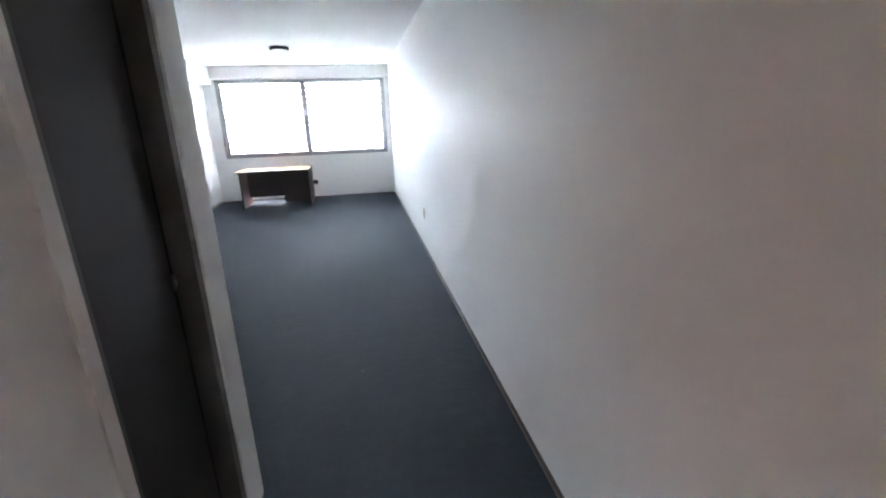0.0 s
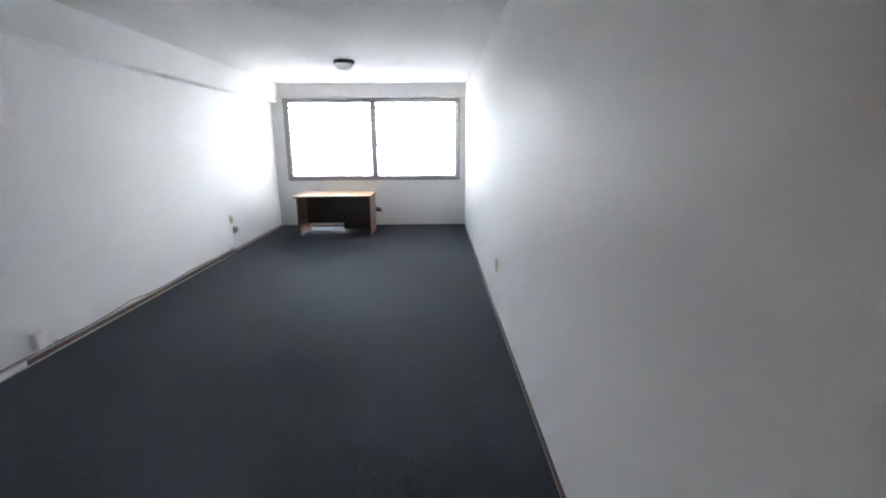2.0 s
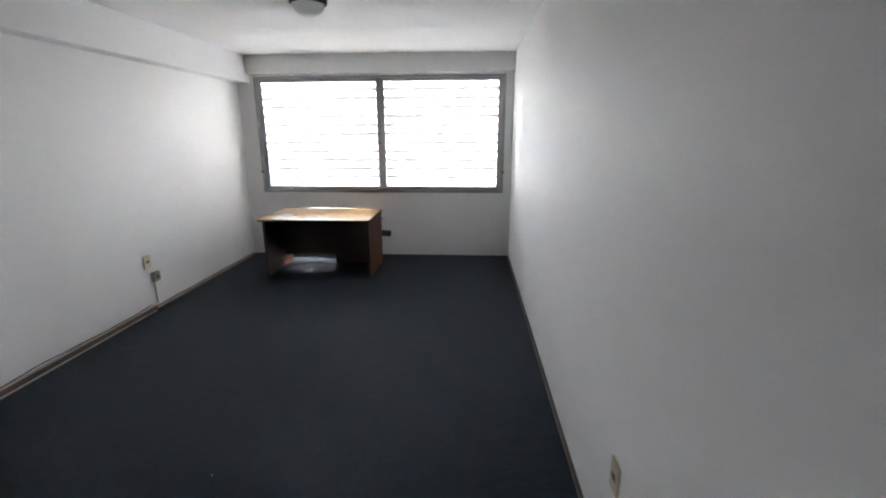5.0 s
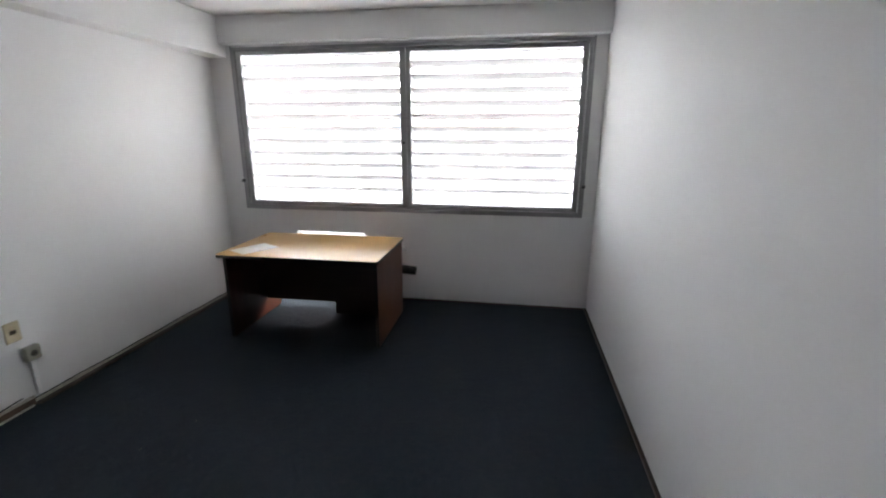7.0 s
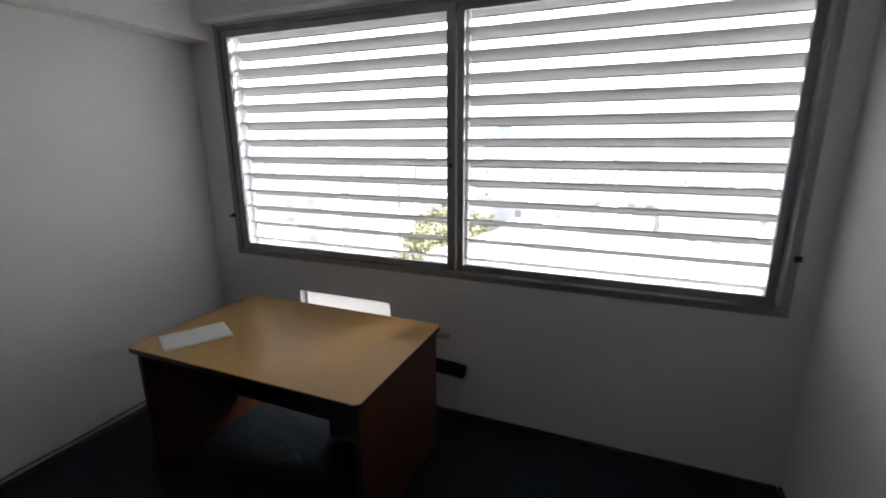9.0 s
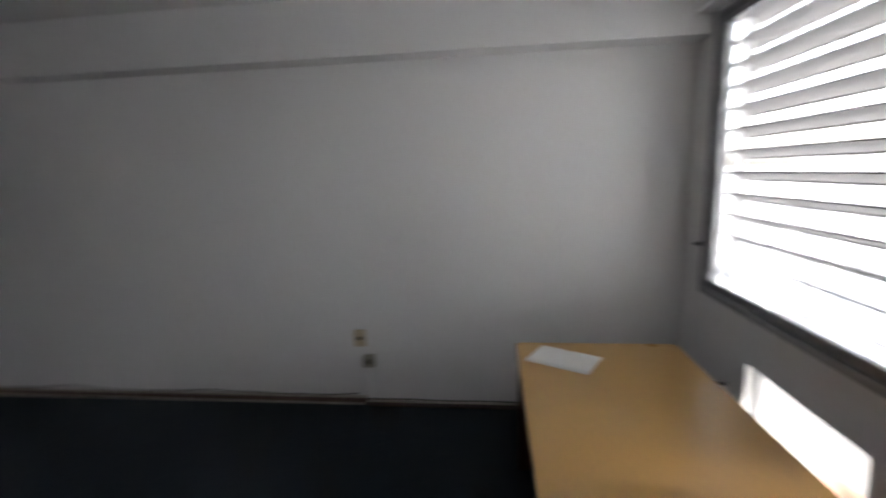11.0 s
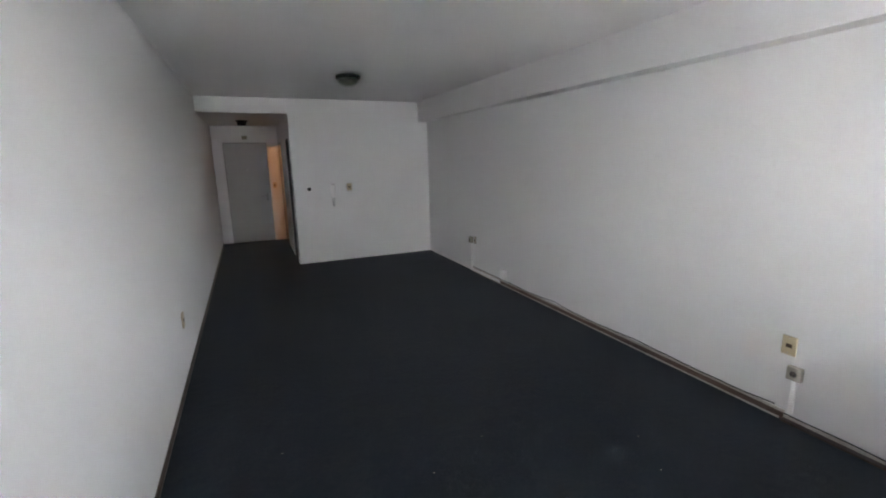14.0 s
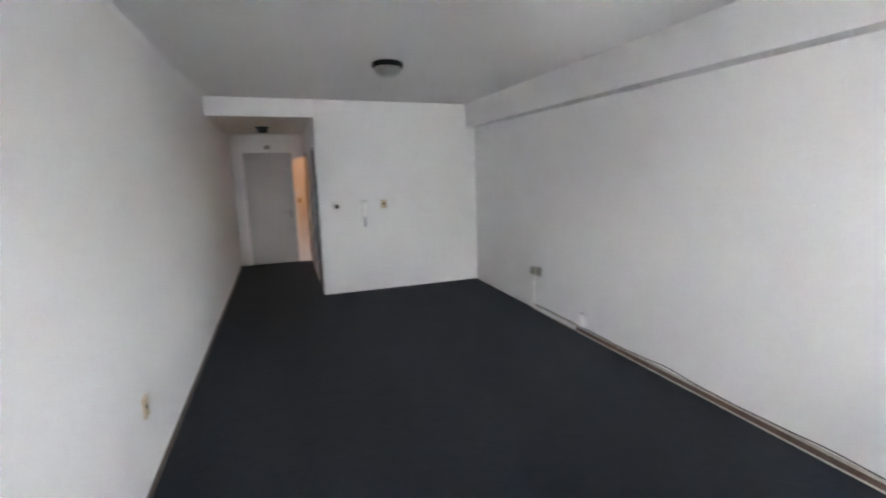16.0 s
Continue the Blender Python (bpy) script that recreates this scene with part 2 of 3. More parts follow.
def part(name, bm, mat, parent, label="", smooth=False, at=None):
    """One mesh object under a thing or under a part; bm may be a mesh that is shared."""
    ob = new(name, bm if isinstance(bm, bpy.types.Mesh) else mesh_of(name, bm, mat, smooth))
    ob.parent = parent
    if at is not None:
        ob.matrix_basis = at
    return tagged(ob, label)


def thing(name, m, label, category, group=""):
    """An empty at the base of a thing, at the pose m."""
    ob = new(name)
    ob.empty_display_size = 0.1
    ob.matrix_basis = m
    return tagged(ob, label, category, group)


def setting(name, bm, mat, label="", category=""):
    return tagged(new(name, mesh_of(name, bm, mat)), label, category, "", "structure")


# ---- the rooms: x to the daylight window's right wall at 0, y to the window wall at 0 ----
WIDE, LONG, HIGH = 3.596, 8.137, 2.634
CORNER, END, SOFFIT = -1.265, -10.853, 2.407
OUT = 0.08
setting("floor", box(-WIDE - 0.15, 0.15, -11.1, OUT, -0.2, 0), CARPET, "dark blue-grey needle-felt carpet, worn and speckled with lint", "floor")
setting("ceiling", box(-WIDE - 0.15, 0.15, -11.1, OUT, HIGH, HIGH + 0.2), CEIL, "plain white painted ceiling", "ceiling")
setting("wall_east", box(0, 0.15, -11.1, OUT, 0, HIGH), WALL, "long white painted wall", "wall")
setting("wall_west", box(-WIDE - 0.15, -WIDE, -11.1, OUT, 0, HIGH), WALL, "long white painted wall under a beam", "wall")
setting("wall_south", box(-WIDE, CORNER - 0.12, -LONG - 0.12, -LONG, 0, HIGH), WALL, "white painted partition wall with the intercom", "wall")
DOOR0, DOOR1, DOORTOP = -8.952, -8.338, 2.05
SIDE0, SIDE1 = -10.825, -10.10
setting("wall_corridor", boxes((CORNER - 0.12, CORNER, DOOR1, -LONG, 0, HIGH), (CORNER - 0.12, CORNER, SIDE1, DOOR0, 0, HIGH), (CORNER - 0.12, CORNER, END, SIDE0, 0, HIGH),
        (CORNER - 0.12, CORNER, DOOR0, DOOR1, DOORTOP, HIGH), (CORNER - 0.12, CORNER, SIDE0, SIDE1, DOORTOP, HIGH)), WALL, "white painted corridor wall with two doorways", "wall")
LEAF0, LEAF1, LEAFTOP = -1.030, -0.201, 2.075
setting("wall_entrance", boxes((-WIDE, LEAF0, END - 0.15, END, 0, HIGH), (LEAF1, 0, END - 0.15, END, 0, HIGH), (LEAF0, LEAF1, END - 0.15, END, LEAFTOP, HIGH)), WALL, "white painted wall round the entrance door", "wall")
# added block, never seen: keeps sky light out of the door's cracks
setting("light_stop_entrance", box(LEAF0 - 0.2, LEAF1 + 0.2, END - 0.25, END - 0.152, 0, HIGH), WALL, "unseen block behind the entrance door that stops light leaks", "wall")
# out of sight; kept dark to hold back the lamp's bounce
setting("wall_side_room", boxes((-2.95, -2.85, END, -LONG - 0.12, 0, HIGH), (-2.85, CORNER - 0.121, -LONG - 0.17, -LONG - 0.121, 0, HIGH)), SIDEDARK, "unseen dark walls of the lit side room that cut its bounced light", "wall")
setting("ceiling_corridor", box(CORNER, 0, END, -LONG, SOFFIT, HIGH), CEIL, "lowered white corridor ceiling", "ceiling")
setting("beam_west", boxes((-WIDE, -3.425, -LONG, -0.097, 2.303, HIGH, 0.006), (-WIDE, -3.425, -0.110, 0, 2.303, 2.404)), WALL, "white painted concrete beam along the wall", "beam")
setting("beam_window", box(-WIDE, 0, -0.097, 0, 2.405, HIGH, 0.006), WALL, "white painted concrete beam over the window", "beam")
WX0, WX1, WZ0, WZ1 = -3.365, -0.120, 0.902, 2.385
HX0, HX1, HZ0, HZ1 = -2.860, -2.155, 0.38, 0.669
setting("wall_window", boxes((-WIDE, WX0, 0, OUT, 0, HIGH), (WX1, 0, 0, OUT, 0, HIGH), (WX0, WX1, 0, OUT, WZ1, HIGH), (WX0, HX0, 0, OUT, 0, WZ0), (HX1, WX1, 0, OUT, 0, WZ0),
        (HX0, HX1, 0, OUT, 0, HZ0), (HX0, HX1, 0, OUT, HZ1, WZ0)), WALL, "white painted window wall with an old air-conditioner hole", "wall")
setting("baseboard_east", box(-0.020, 0, END + 0.002, -0.014, 0, 0.024, 0.004), SKIRT, "narrow worn brown wooden baseboard", "baseboard")
setting("baseboard_window", box(-WIDE + 0.016, -0.021, -0.013, 0, 0, 0.016, 0.003), SKIRTX, "narrow dark brown wooden baseboard", "baseboard")
setting("baseboard_west_low", box(-WIDE, -WIDE + 0.046, -2.099, -0.014, 0, 0.014, 0.004), SKIRT, "low dark brown wooden strip at the wall's foot", "baseboard")
setting("baseboard_west", box(-WIDE, -WIDE + 0.015, -5.60, -2.10, 0, 0.044, 0.003), SKIRTWEST, "worn reddish brown wooden baseboard, chipped along the top", "baseboard")


def bathroom_door():
    """A dark door set back in a dark metal lining, with a pale trim round it."""
    setting("trim", boxes((CORNER, CORNER + 0.006, DOOR1 + 0.001, DOOR1 + 0.045, 0, DOORTOP + 0.045), (CORNER, CORNER + 0.006, DOOR0 - 0.045, DOOR0 - 0.001, 0, DOORTOP + 0.045),
            (CORNER, CORNER + 0.006, DOOR0 - 0.001, DOOR1 + 0.001, DOORTOP + 0.001, DOORTOP + 0.045)), WALL, "thin white painted trim round the dark door", "trim")
    d = thing("door_1", pose(CORNER - 0.09, DOOR1 - 0.03, 0), "closed dark grey-brown painted interior door set back in its frame", "door")
    d["kind"] = "structure"
    x, y = CORNER - 0.09, DOOR1 - 0.03
    lin = bmesh.new()
    cube(lin, -0.028, 0.088, -0.014, 0.03, 0, DOORTOP)
    cube(lin, -0.028, 0.088, DOOR0 - y, DOOR0 - y + 0.026, 0, DOORTOP)
    cube(lin, -0.028, 0.088, DOOR0 - y + 0.026, -0.014, DOORTOP - 0.026, DOORTOP)
    cube(lin, -0.028, -0.014, -0.036, -0.014, 0, DOORTOP - 0.026)
    part("door_frame", lin, FRAMEDARK, d, "dark grey metal door lining")
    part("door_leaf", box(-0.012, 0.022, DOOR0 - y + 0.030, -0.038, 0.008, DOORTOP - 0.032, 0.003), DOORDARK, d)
    # solid black strip fills the open joint, its darkness put in as colour
    part("gap", box(-0.013, 0.018, -0.0375, -0.0145, 0.008, DOORTOP - 0.032), LAMP_GAP_BLACK, d, "black strip standing in for the shadowed gap along the door edge")
    latch = part("latch", box(0.0185, 0.0262, -0.037, -0.0145, 1.065, 1.115, 0.002), BRONZE, d, "aged steel latch plate across the gap")
    part("bolt", box(0.026, 0.029, -0.031, -0.020, 1.078, 1.102, 0.001), STEEL, latch)



def entrance_door():
    d = thing("door_2", pose(LEAF1, END, 0), "closed light grey painted entrance door with a dark lever handle", "door")
    d["kind"] = "structure"
    w = LEAF1 - LEAF0
    fr = bmesh.new()
    cube(fr, -0.03, 0, -0.15, 0.008, 0, LEAFTOP)
    cube(fr, -w, -w + 0.03, -0.15, 0.008, 0, LEAFTOP)
    cube(fr, -w + 0.03, -0.03, -0.15, 0.008, LEAFTOP - 0.03, LEAFTOP)
    part("door_frame", fr, DOORGREY, d)
    part("door_leaf", box(-w + 0.033, -0.033, -0.03, 0.016, 0.006, LEAFTOP - 0.033, 0.004), DOORGREY, d)
    hd = part("door_handle", box(-w + 0.060, -w + 0.090, 0.016, 0.022, 0.87, 1.03, 0.003), BRONZE, d, "aged steel handle plate")
    part("lever", tube([(-w + 0.075, 0.022, 0.97), (-w + 0.075, 0.065, 0.97), (-w + 0.10, 0.07, 0.97), (-w + 0.20, 0.068, 0.966)], 0.008), BRONZE, hd, smooth=True)
    part("keyhole", lathe([(0.008, 0.021), (0.008, 0.024)], 12, "y"), BLACK, hd, at=pose(-w + 0.075, 0, 0.88))
    part("peephole", lathe([(0.012, 0.015), (0.009, 0.021)], 16, "y"), STEEL, d, at=pose(-w / 2, 0, 1.52))


bathroom_door()
entrance_door()
# frame of the open side doorway
setting("trim", boxes((CORNER - 0.124, CORNER + 0.006, SIDE1 - 0.03, SIDE1 - 0.001, 0, DOORTOP - 0.031), (CORNER - 0.124, CORNER + 0.006, SIDE0 + 0.001, SIDE0 + 0.02, 0, DOORTOP - 0.031),
        (CORNER - 0.124, CORNER + 0.006, SIDE0 + 0.001, SIDE1 - 0.001, DOORTOP - 0.03, DOORTOP - 0.001)), DOORGREY, "pale painted lining of the side doorway", "trim")


# ---- the window ----
def window():
    wnd = thing("window_1", pose(0, 0, 0), "wide two-leaf sliding window in dull grey aluminium", "window")
    wnd["kind"] = "structure"
    of = part("window_frame", box(WX0, WX0 + 0.028, -0.014, 0.078, WZ0, WZ1, 0.003), ALU, wnd)
    part("jamb", box(WX1 - 0.028, WX1, -0.014, 0.078, WZ0, WZ1, 0.003), ALU, of)
    part("head", box(WX0 + 0.028, WX1 - 0.028, -0.014, 0.078, WZ1 - 0.028, WZ1, 0.003), ALU, of)
    part("sill", box(WX0 + 0.028, WX1 - 0.028, -0.018, 0.078, WZ0, WZ0 + 0.026, 0.003), ALU, of)
    part("track", box(WX0 + 0.028, WX1 - 0.028, 0.031, 0.035, WZ0 + 0.026, WZ0 + 0.040), ALU, of)
    part("lip", box(WX0 - 0.016, WX1 + 0.016, -0.006, -0.001, WZ0 - 0.016, WZ0 - 0.001), ALU, of)
    for x in (WX0 - 0.0165, WX1 + 0.0015):
        part("lip", box(x, x + 0.015, -0.006, -0.001, WZ0, WZ1 + 0.012), ALU, of)
    a0, c1 = WX0 + 0.030, WX1 - 0.030
    z0, z1 = WZ0 + 0.028, WZ1 - 0.030
    for x0, x1, y0, y1, w in ((a0, -1.712, 0.002, 0.029, 0.052), (-1.722, c1, 0.038, 0.066, 0.044)):
        sash = part("sash", box(x0, x0 + w, y0, y1, z0, z1, 0.003), ALU, wnd)
        part("stile", box(x1 - w, x1, y0, y1, z0, z1, 0.003), ALU, sash)
        part("rail", box(x0 + w, x1 - w, y0, y1, z0, z0 + w * 0.75, 0.003), ALU, sash)
        part("rail", box(x0 + w, x1 - w, y0, y1, z1 - w * 0.75, z1, 0.003), ALU, sash)
        pane = part("pane", box(x0 + w - 0.004, x1 - w + 0.004, (y0 + y1) / 2 - 0.002, (y0 + y1) / 2 + 0.002, z0 + w * 0.75 - 0.004, z1 - w * 0.75 + 0.004), PANE, sash, "clear window glass")
        pane.visible_shadow = False
    part("knob", lathe([(0.010, 0.004), (0.012, -0.004), (0.008, -0.014)], 14, "y"), BLACK, wnd, "small black pull knob", True, pose(-1.738, 0, 1.538))
    for x in (WX0 - 0.010, WX1 + 0.006):
        catch = part("catch", box(x - 0.012, x + 0.016, -0.030, -0.012, 1.152, 1.178, 0.004), BLACK, wnd, "small black side catch")
        part("bolt", lathe([(0.006, -0.052), (0.008, -0.030)], 12, "y"), BLACK, catch, at=pose(x + 0.002, 0, 1.165))


def louvres(x0, x1, post0, post1, group):
    """Fixed horizontal blades outside the glass, outer edge lower."""
    top = thing("louvre_screen", pose(x0, 0.17, 0.86), "pale grey aluminium louvre screen outside the window", "louvre", group)
    for p in (post0, post1):
        part("post", box(p - x0 - 0.020, p - x0 + 0.020, -0.022, 0.012, -0.03, 1.70, 0.003), POST, top, "white painted louvre post")
    wide = x1 - x0
    bm, rows = bmesh.new(), []
    # a pressed blade: steep inner half, a crease, a flatter outer half, a lip along both edges
    for y, z, low in ((-0.055, 0.027, 0.0195), (-0.051, 0.0255, 0.0195), (-0.047, 0.0215, 0.0195), (-0.020, 0.0095, 0.0075), (-0.001, 0.0018, -0.0002), (0.002, 0.001, -0.001), (0.026, -0.0075, -0.0095), (0.049, -0.0155, -0.0175), (0.0505, -0.016, -0.0265), (0.056, -0.0175, -0.0265)):
        rows.append((y, z, low))
    loops = []
    for x in (0.0, 0.02, wide - 0.02, wide):
        trim = 0.72 if x in (0.0, wide) else 1.0
        ring = [bm.verts.new((x, y * trim, z * trim)) for y, z, _ in rows] + [bm.verts.new((x, y * trim, z * trim)) for y, _, z in rows[::-1]]
        loops.append(ring)
    n = len(loops[0])
    for a, b in zip(loops, loops[1:]):
        for k in range(n):
            bm.faces.new((a[k], a[(k + 1) % n], b[(k + 1) % n], b[k]))
    bm.faces.new(loops[0][::-1])
    bm.faces.new(loops[-1])
    bmesh.ops.recalc_face_normals(bm, faces=bm.faces)
    me = mesh_of("blade", bm, SLAT)
    for i in range(14):
        part("blade", me, SLAT, top, at=pose(0, 0, 0.105 + 0.1152 * i, 0.8 * math.sin(i * 2.3), 0, 0))


window()
louvres(-3.46, -1.765, -3.375, -1.785, "window louvres")
louvres(-1.728, -0.03, -1.708, -0.05, "window louvres")

# the old air-conditioner hole
hole = thing("vent_panel", pose(HX0, 0.052, HZ0), "frosted translucent panel closing an old air-conditioner hole", "panel")
part("pane", box(0.022, HX1 - HX0 - 0.002, 0.0, 0.006, 0.002, HZ1 - HZ0 - 0.002), FROST, hole).visible_shadow = False
part("frame", box(0.002, 0.020, -0.006, 0.016, 0.002, HZ1 - HZ0 - 0.002, 0.002), ALU, hole, "thin grey metal edge strip")
lump = bmesh.new()
bmesh.ops.create_icosphere(lump, subdivisions=3, radius=0.075)
for v in lump.verts:
    v.co = Vector((v.co.x * 1.5, v.co.y * 0.35, max(v.co.z, -0.02) * 0.9)) * (1 + 0.35 * noise.noise(v.co * 22))
tagged(new("foam_lump", mesh_of("foam_lump", lump, PUTTY, True)), "pinkish crumbling translucent foam in the corner of the wall hole", "filler").location = (HX1 - 0.10, 0.03, HZ0 + 0.05)


# ---- things on the walls ----
def socket_plate(m, label, w, h, mat, holes, group=""):
    """A wall plate whose face looks along its own -y."""
    s = thing("wall_socket", m, label, "socket", group)
    part("plate", box(-w / 2, w / 2, -0.010, 0.0, -h / 2, h / 2, 0.003), mat, s)
    part("insert", box(-w * 0.22, w * 0.22, -0.013, -0.009, -h * 0.10, h * 0.10, 0.002), holes, s, "dark socket insert")
    for z in (-h * 0.38, h * 0.38):
        part("screw", lathe([(0.003, -0.0115), (0.003, -0.009)], 10, "y"), STEEL, s, at=pose(0, 0, z))
    return s


def socket_box(m, label, w, h, d, mat):
    """A surface-mounted box with an outlet in its face."""
    s = thing("socket_box", m, label, "socket")
    part("body", box(-w / 2, w / 2, -d, 0, -h / 2, h / 2, 0.006), mat, s)
    face = part("outlet", lathe([(w * 0.22, -d - 0.004), (w * 0.26, -d + 0.002)], 20, "y"), SOCKET, s, "dark round outlet")
    part("slot", box(-0.010, -0.006, -d - 0.006, -d - 0.003, -0.008, 0.008), BLACK, face)
    part("slot", box(0.006, 0.010, -d - 0.006, -d - 0.003, -0.008, 0.008), BLACK, face)
    return s


def on_west(y, z):
    return pose(-WIDE, y, z, 0, 0, 90)


def on_east(y, z):
    return pose(0, y, z, 0, 0, -90)


def on_south(x, z):
    return pose(x, -LONG, z, 0, 0, 180)


socket_plate(on_west(-2.125, 0.492), "yellowed ivory wall plate with a dark slot", 0.082, 0.122, IVORY, BROWN, "wall plates")
socket_box(on_west(-2.065, 0.332), "dusty grey surface socket box above a white cable duct", 0.082, 0.088, 0.042, BEIGE)
tagged(new("cable_duct", mesh_of("cable_duct", box(-WIDE, -WIDE + 0.020, -2.080, -2.054, 0.058, 0.287, 0.003), PLASTIC)), "short white vertical cable duct under a socket box", "duct")
socket_box(on_west(-6.435, 0.473), "dusty grey surface socket box at the top of a duct", 0.085, 0.09, 0.042, BEIGE)
socket_plate(on_west(-6.335, 0.478), "grey-brown socket plate beside a surface box", 0.075, 0.11, BEIGE, BROWN, "wall plates")
tagged(new("cable_duct", mesh_of("cable_duct", box(-WIDE, -WIDE + 0.016, -6.450, -6.424, 0.0, 0.427, 0.003), PLASTIC)), "tall white vertical cable duct down to the floor", "duct")
jb = thing("junction_box", on_west(-5.495, 0.155), "white plastic junction box low on the wall", "box")
part("body", box(-0.046, 0.046, -0.052, 0, -0.068, 0.068, 0.008), PLASTIC, jb)
part("cover", box(-0.041, 0.041, -0.058, -0.051, -0.062, 0.062, 0.004), PLASTIC, jb)
part("gland", lathe([(0.011, -0.085), (0.013, -0.067)], 12), GREYPLASTIC, jb, at=pose(0, -0.02, 0))
socket_plate(on_east(-4.585, 0.445), "ivory wall plate with a brown socket insert", 0.080, 0.122, IVORY, BROWN, "wall plates")
socket_plate(on_south(-2.157, 1.237), "yellowed ivory switch plate with a brown toggle", 0.082, 0.120, IVORY, BROWN, "wall plates")
black_plate = socket_plate(on_south(-1.502, 1.228), "small white plate with a black square cover", 0.078, 0.082, PLASTIC, BLACK, "wall plates")
for piece in black_plate.children:
    if piece.name.startswith("insert"):
        piece.scale = (1.65, 1.0, 3.3)
socket_plate(pose(-1.125, END, 1.185, 0, 0, 180), "ivory light switch plate beside the entrance door", 0.075, 0.115, IVORY, BROWN, "wall plates")

# the duct and loose black cable along the foot of the west wall
def strip(name, y0, y1, x0, x1, z0, z1, label, wave, seed):
    """A thin plastic duct that does not lie quite straight along the wall's foot."""
    bm, rings, n = bmesh.new(), [], 48
    for i in range(n + 1):
        y = y0 + (y1 - y0) * i / n
        dz, dx = wave * noise.noise(Vector((y * 1.3, seed, 0))), 0.4 * wave * (1 + noise.noise(Vector((y * 0.9, seed, 7))))
        rings.append([bm.verts.new((-WIDE + x, y, z)) for x, z in ((x0, z0 + dz), (x1 + dx, z0 + dz), (x1 + dx, z1 - 0.003 + dz), (x1 - 0.003 + dx, z1 + dz), (x0, z1 + dz))])
    for p, q in zip(rings, rings[1:]):
        for k in range(5):
            bm.faces.new((p[k], p[(k + 1) % 5], q[(k + 1) % 5], q[k]))
    bm.faces.new(rings[0][::-1])
    bm.faces.new(rings[-1])
    bmesh.ops.recalc_face_normals(bm, faces=bm.faces)
    return tagged(new(name, mesh_of(name, bm, DUCT)), label, "duct")


strip("floor_duct", -6.40, -2.12, 0.0155, 0.024, 0.0, 0.009, "dusty tan plastic cable duct along the carpet edge", 0.002, 1.0)
strip("wall_duct", -6.40, -2.10, 0.0, 0.012, 0.046, 0.060, "dusty tan plastic cable duct on top of the baseboard", 0.004, 2.0)
strip("wall_duct", -2.10, -0.05, 0.0, 0.012, 0.0165, 0.034, "thin pale plastic cable duct behind the low baseboard", 0.002, 3.0)


def cable(y0, y1, n, z, loose, label):
    pts = []
    for i in range(n):
        y = y0 + (y1 - y0) * i / (n - 1)
        pts.append((-WIDE + 0.008 + 0.003 * math.sin(i * 0.7), y, z(y) + loose * max(-0.3, noise.noise(Vector((y * 1.9, 0, 0))) + 0.35 * math.sin(y * 5.3))))
    return tagged(new("loose_cable", mesh_of("loose_cable", tube(pts, 0.0042, 8), BLACK, True)), label, "cable")


cable(-5.47, -2.16, 80, lambda y: 0.068, 0.020, "thin loose black cable lying on the wall duct")
cable(-6.40, -5.52, 20, lambda y: 0.066, 0.004, "thin black cable along the wall's foot beside a junction box")
cable(-2.12, -0.08, 40, lambda y: 0.039, 0.004, "thin black cable along the top of the pale duct")
tail = [(-WIDE + 0.025, -5.48, 0.085), (-WIDE + 0.03, -5.455, 0.068), (-WIDE + 0.032, -5.42, 0.062), (-WIDE + 0.028, -5.39, 0.068), (-WIDE + 0.020, -5.37, 0.082), (-WIDE + 0.012, -5.33, 0.084)]
tagged(new("cable_tail", mesh_of("cable_tail", tube(tail, 0.006, 8), GREYPLASTIC, True)), "short curled cable end below a junction box", "cable")

ic = thing("intercom", on_south(-1.880, 1.105), "white wall intercom handset hanging on its base", "intercom")
part("base", box(-0.045, 0.045, -0.030, 0, 0.0, 0.190, 0.008), PLASTIC, ic, "white plastic wall base")
hs = part("handset", box(-0.026, 0.026, -0.062, -0.031, -0.005, 0.180, 0.012, 3), PLASTIC, ic)
part("earpiece", box(-0.030, 0.030, -0.072, -0.032, 0.135, 0.186, 0.012, 3), PLASTIC, hs)
part("mouthpiece", box(-0.030, 0.030, -0.070, -0.030, -0.028, 0.020, 0.012, 3), PLASTIC, hs)
coil = []
for i in range(150):
    a, s = i * 0.75, i / 149
    drop = -0.02 - 0.155 * math.sin(math.pi * s)
    coil.append((-0.018 + 0.036 * s + 0.007 * math.cos(a), -0.022 + 0.007 * math.sin(a), drop))
part("coiled_cord", tube(coil, 0.0042, 6), CORD, ic, "grey coiled cord hanging in a loop", True)
tagged(new("cable_duct", mesh_of("cable_duct", box(-2.190, -2.182, -LONG, -LONG + 0.003, 0.0, 1.17), WALL)), "thin overpainted cable strip down the wall", "duct")

bell = thing("door_chime", pose(-0.622, END, 2.175, 0, 0, 180), "small dusty beige door chime above the entrance door", "chime")
part("body", box(-0.050, 0.050, -0.036, 0, -0.036, 0.036, 0.008), BEIGE, bell)
part("grille", box(-0.030, 0.030, -0.034, -0.031, -0.012, 0.012), GREYPLASTIC, bell)


# ---- ceiling lamps ----
def ceiling_lamp(m):
    c = thing("ceiling_lamp", m, "round black ceiling lamp with an opal glass dome, off", "lamp", "ceiling lamps")
    part("base", lathe([(0.128, 0.0), (0.137, -0.006), (0.137, -0.038), (0.130, -0.046), (0.118, -0.046)], 48), LAMP_GAP_BLACK, c, smooth=False)
    part("dome", lathe([(0.116, -0.044)] + [(0.116 * math.cos(a), -0.046 - 0.080 * math.sin(a)) for a in [math.pi / 2 * k / 10 for k in range(1, 10)]] + [(0.004, -0.126)], 40), OPAL, c, "opal white glass dome", True)
    return c


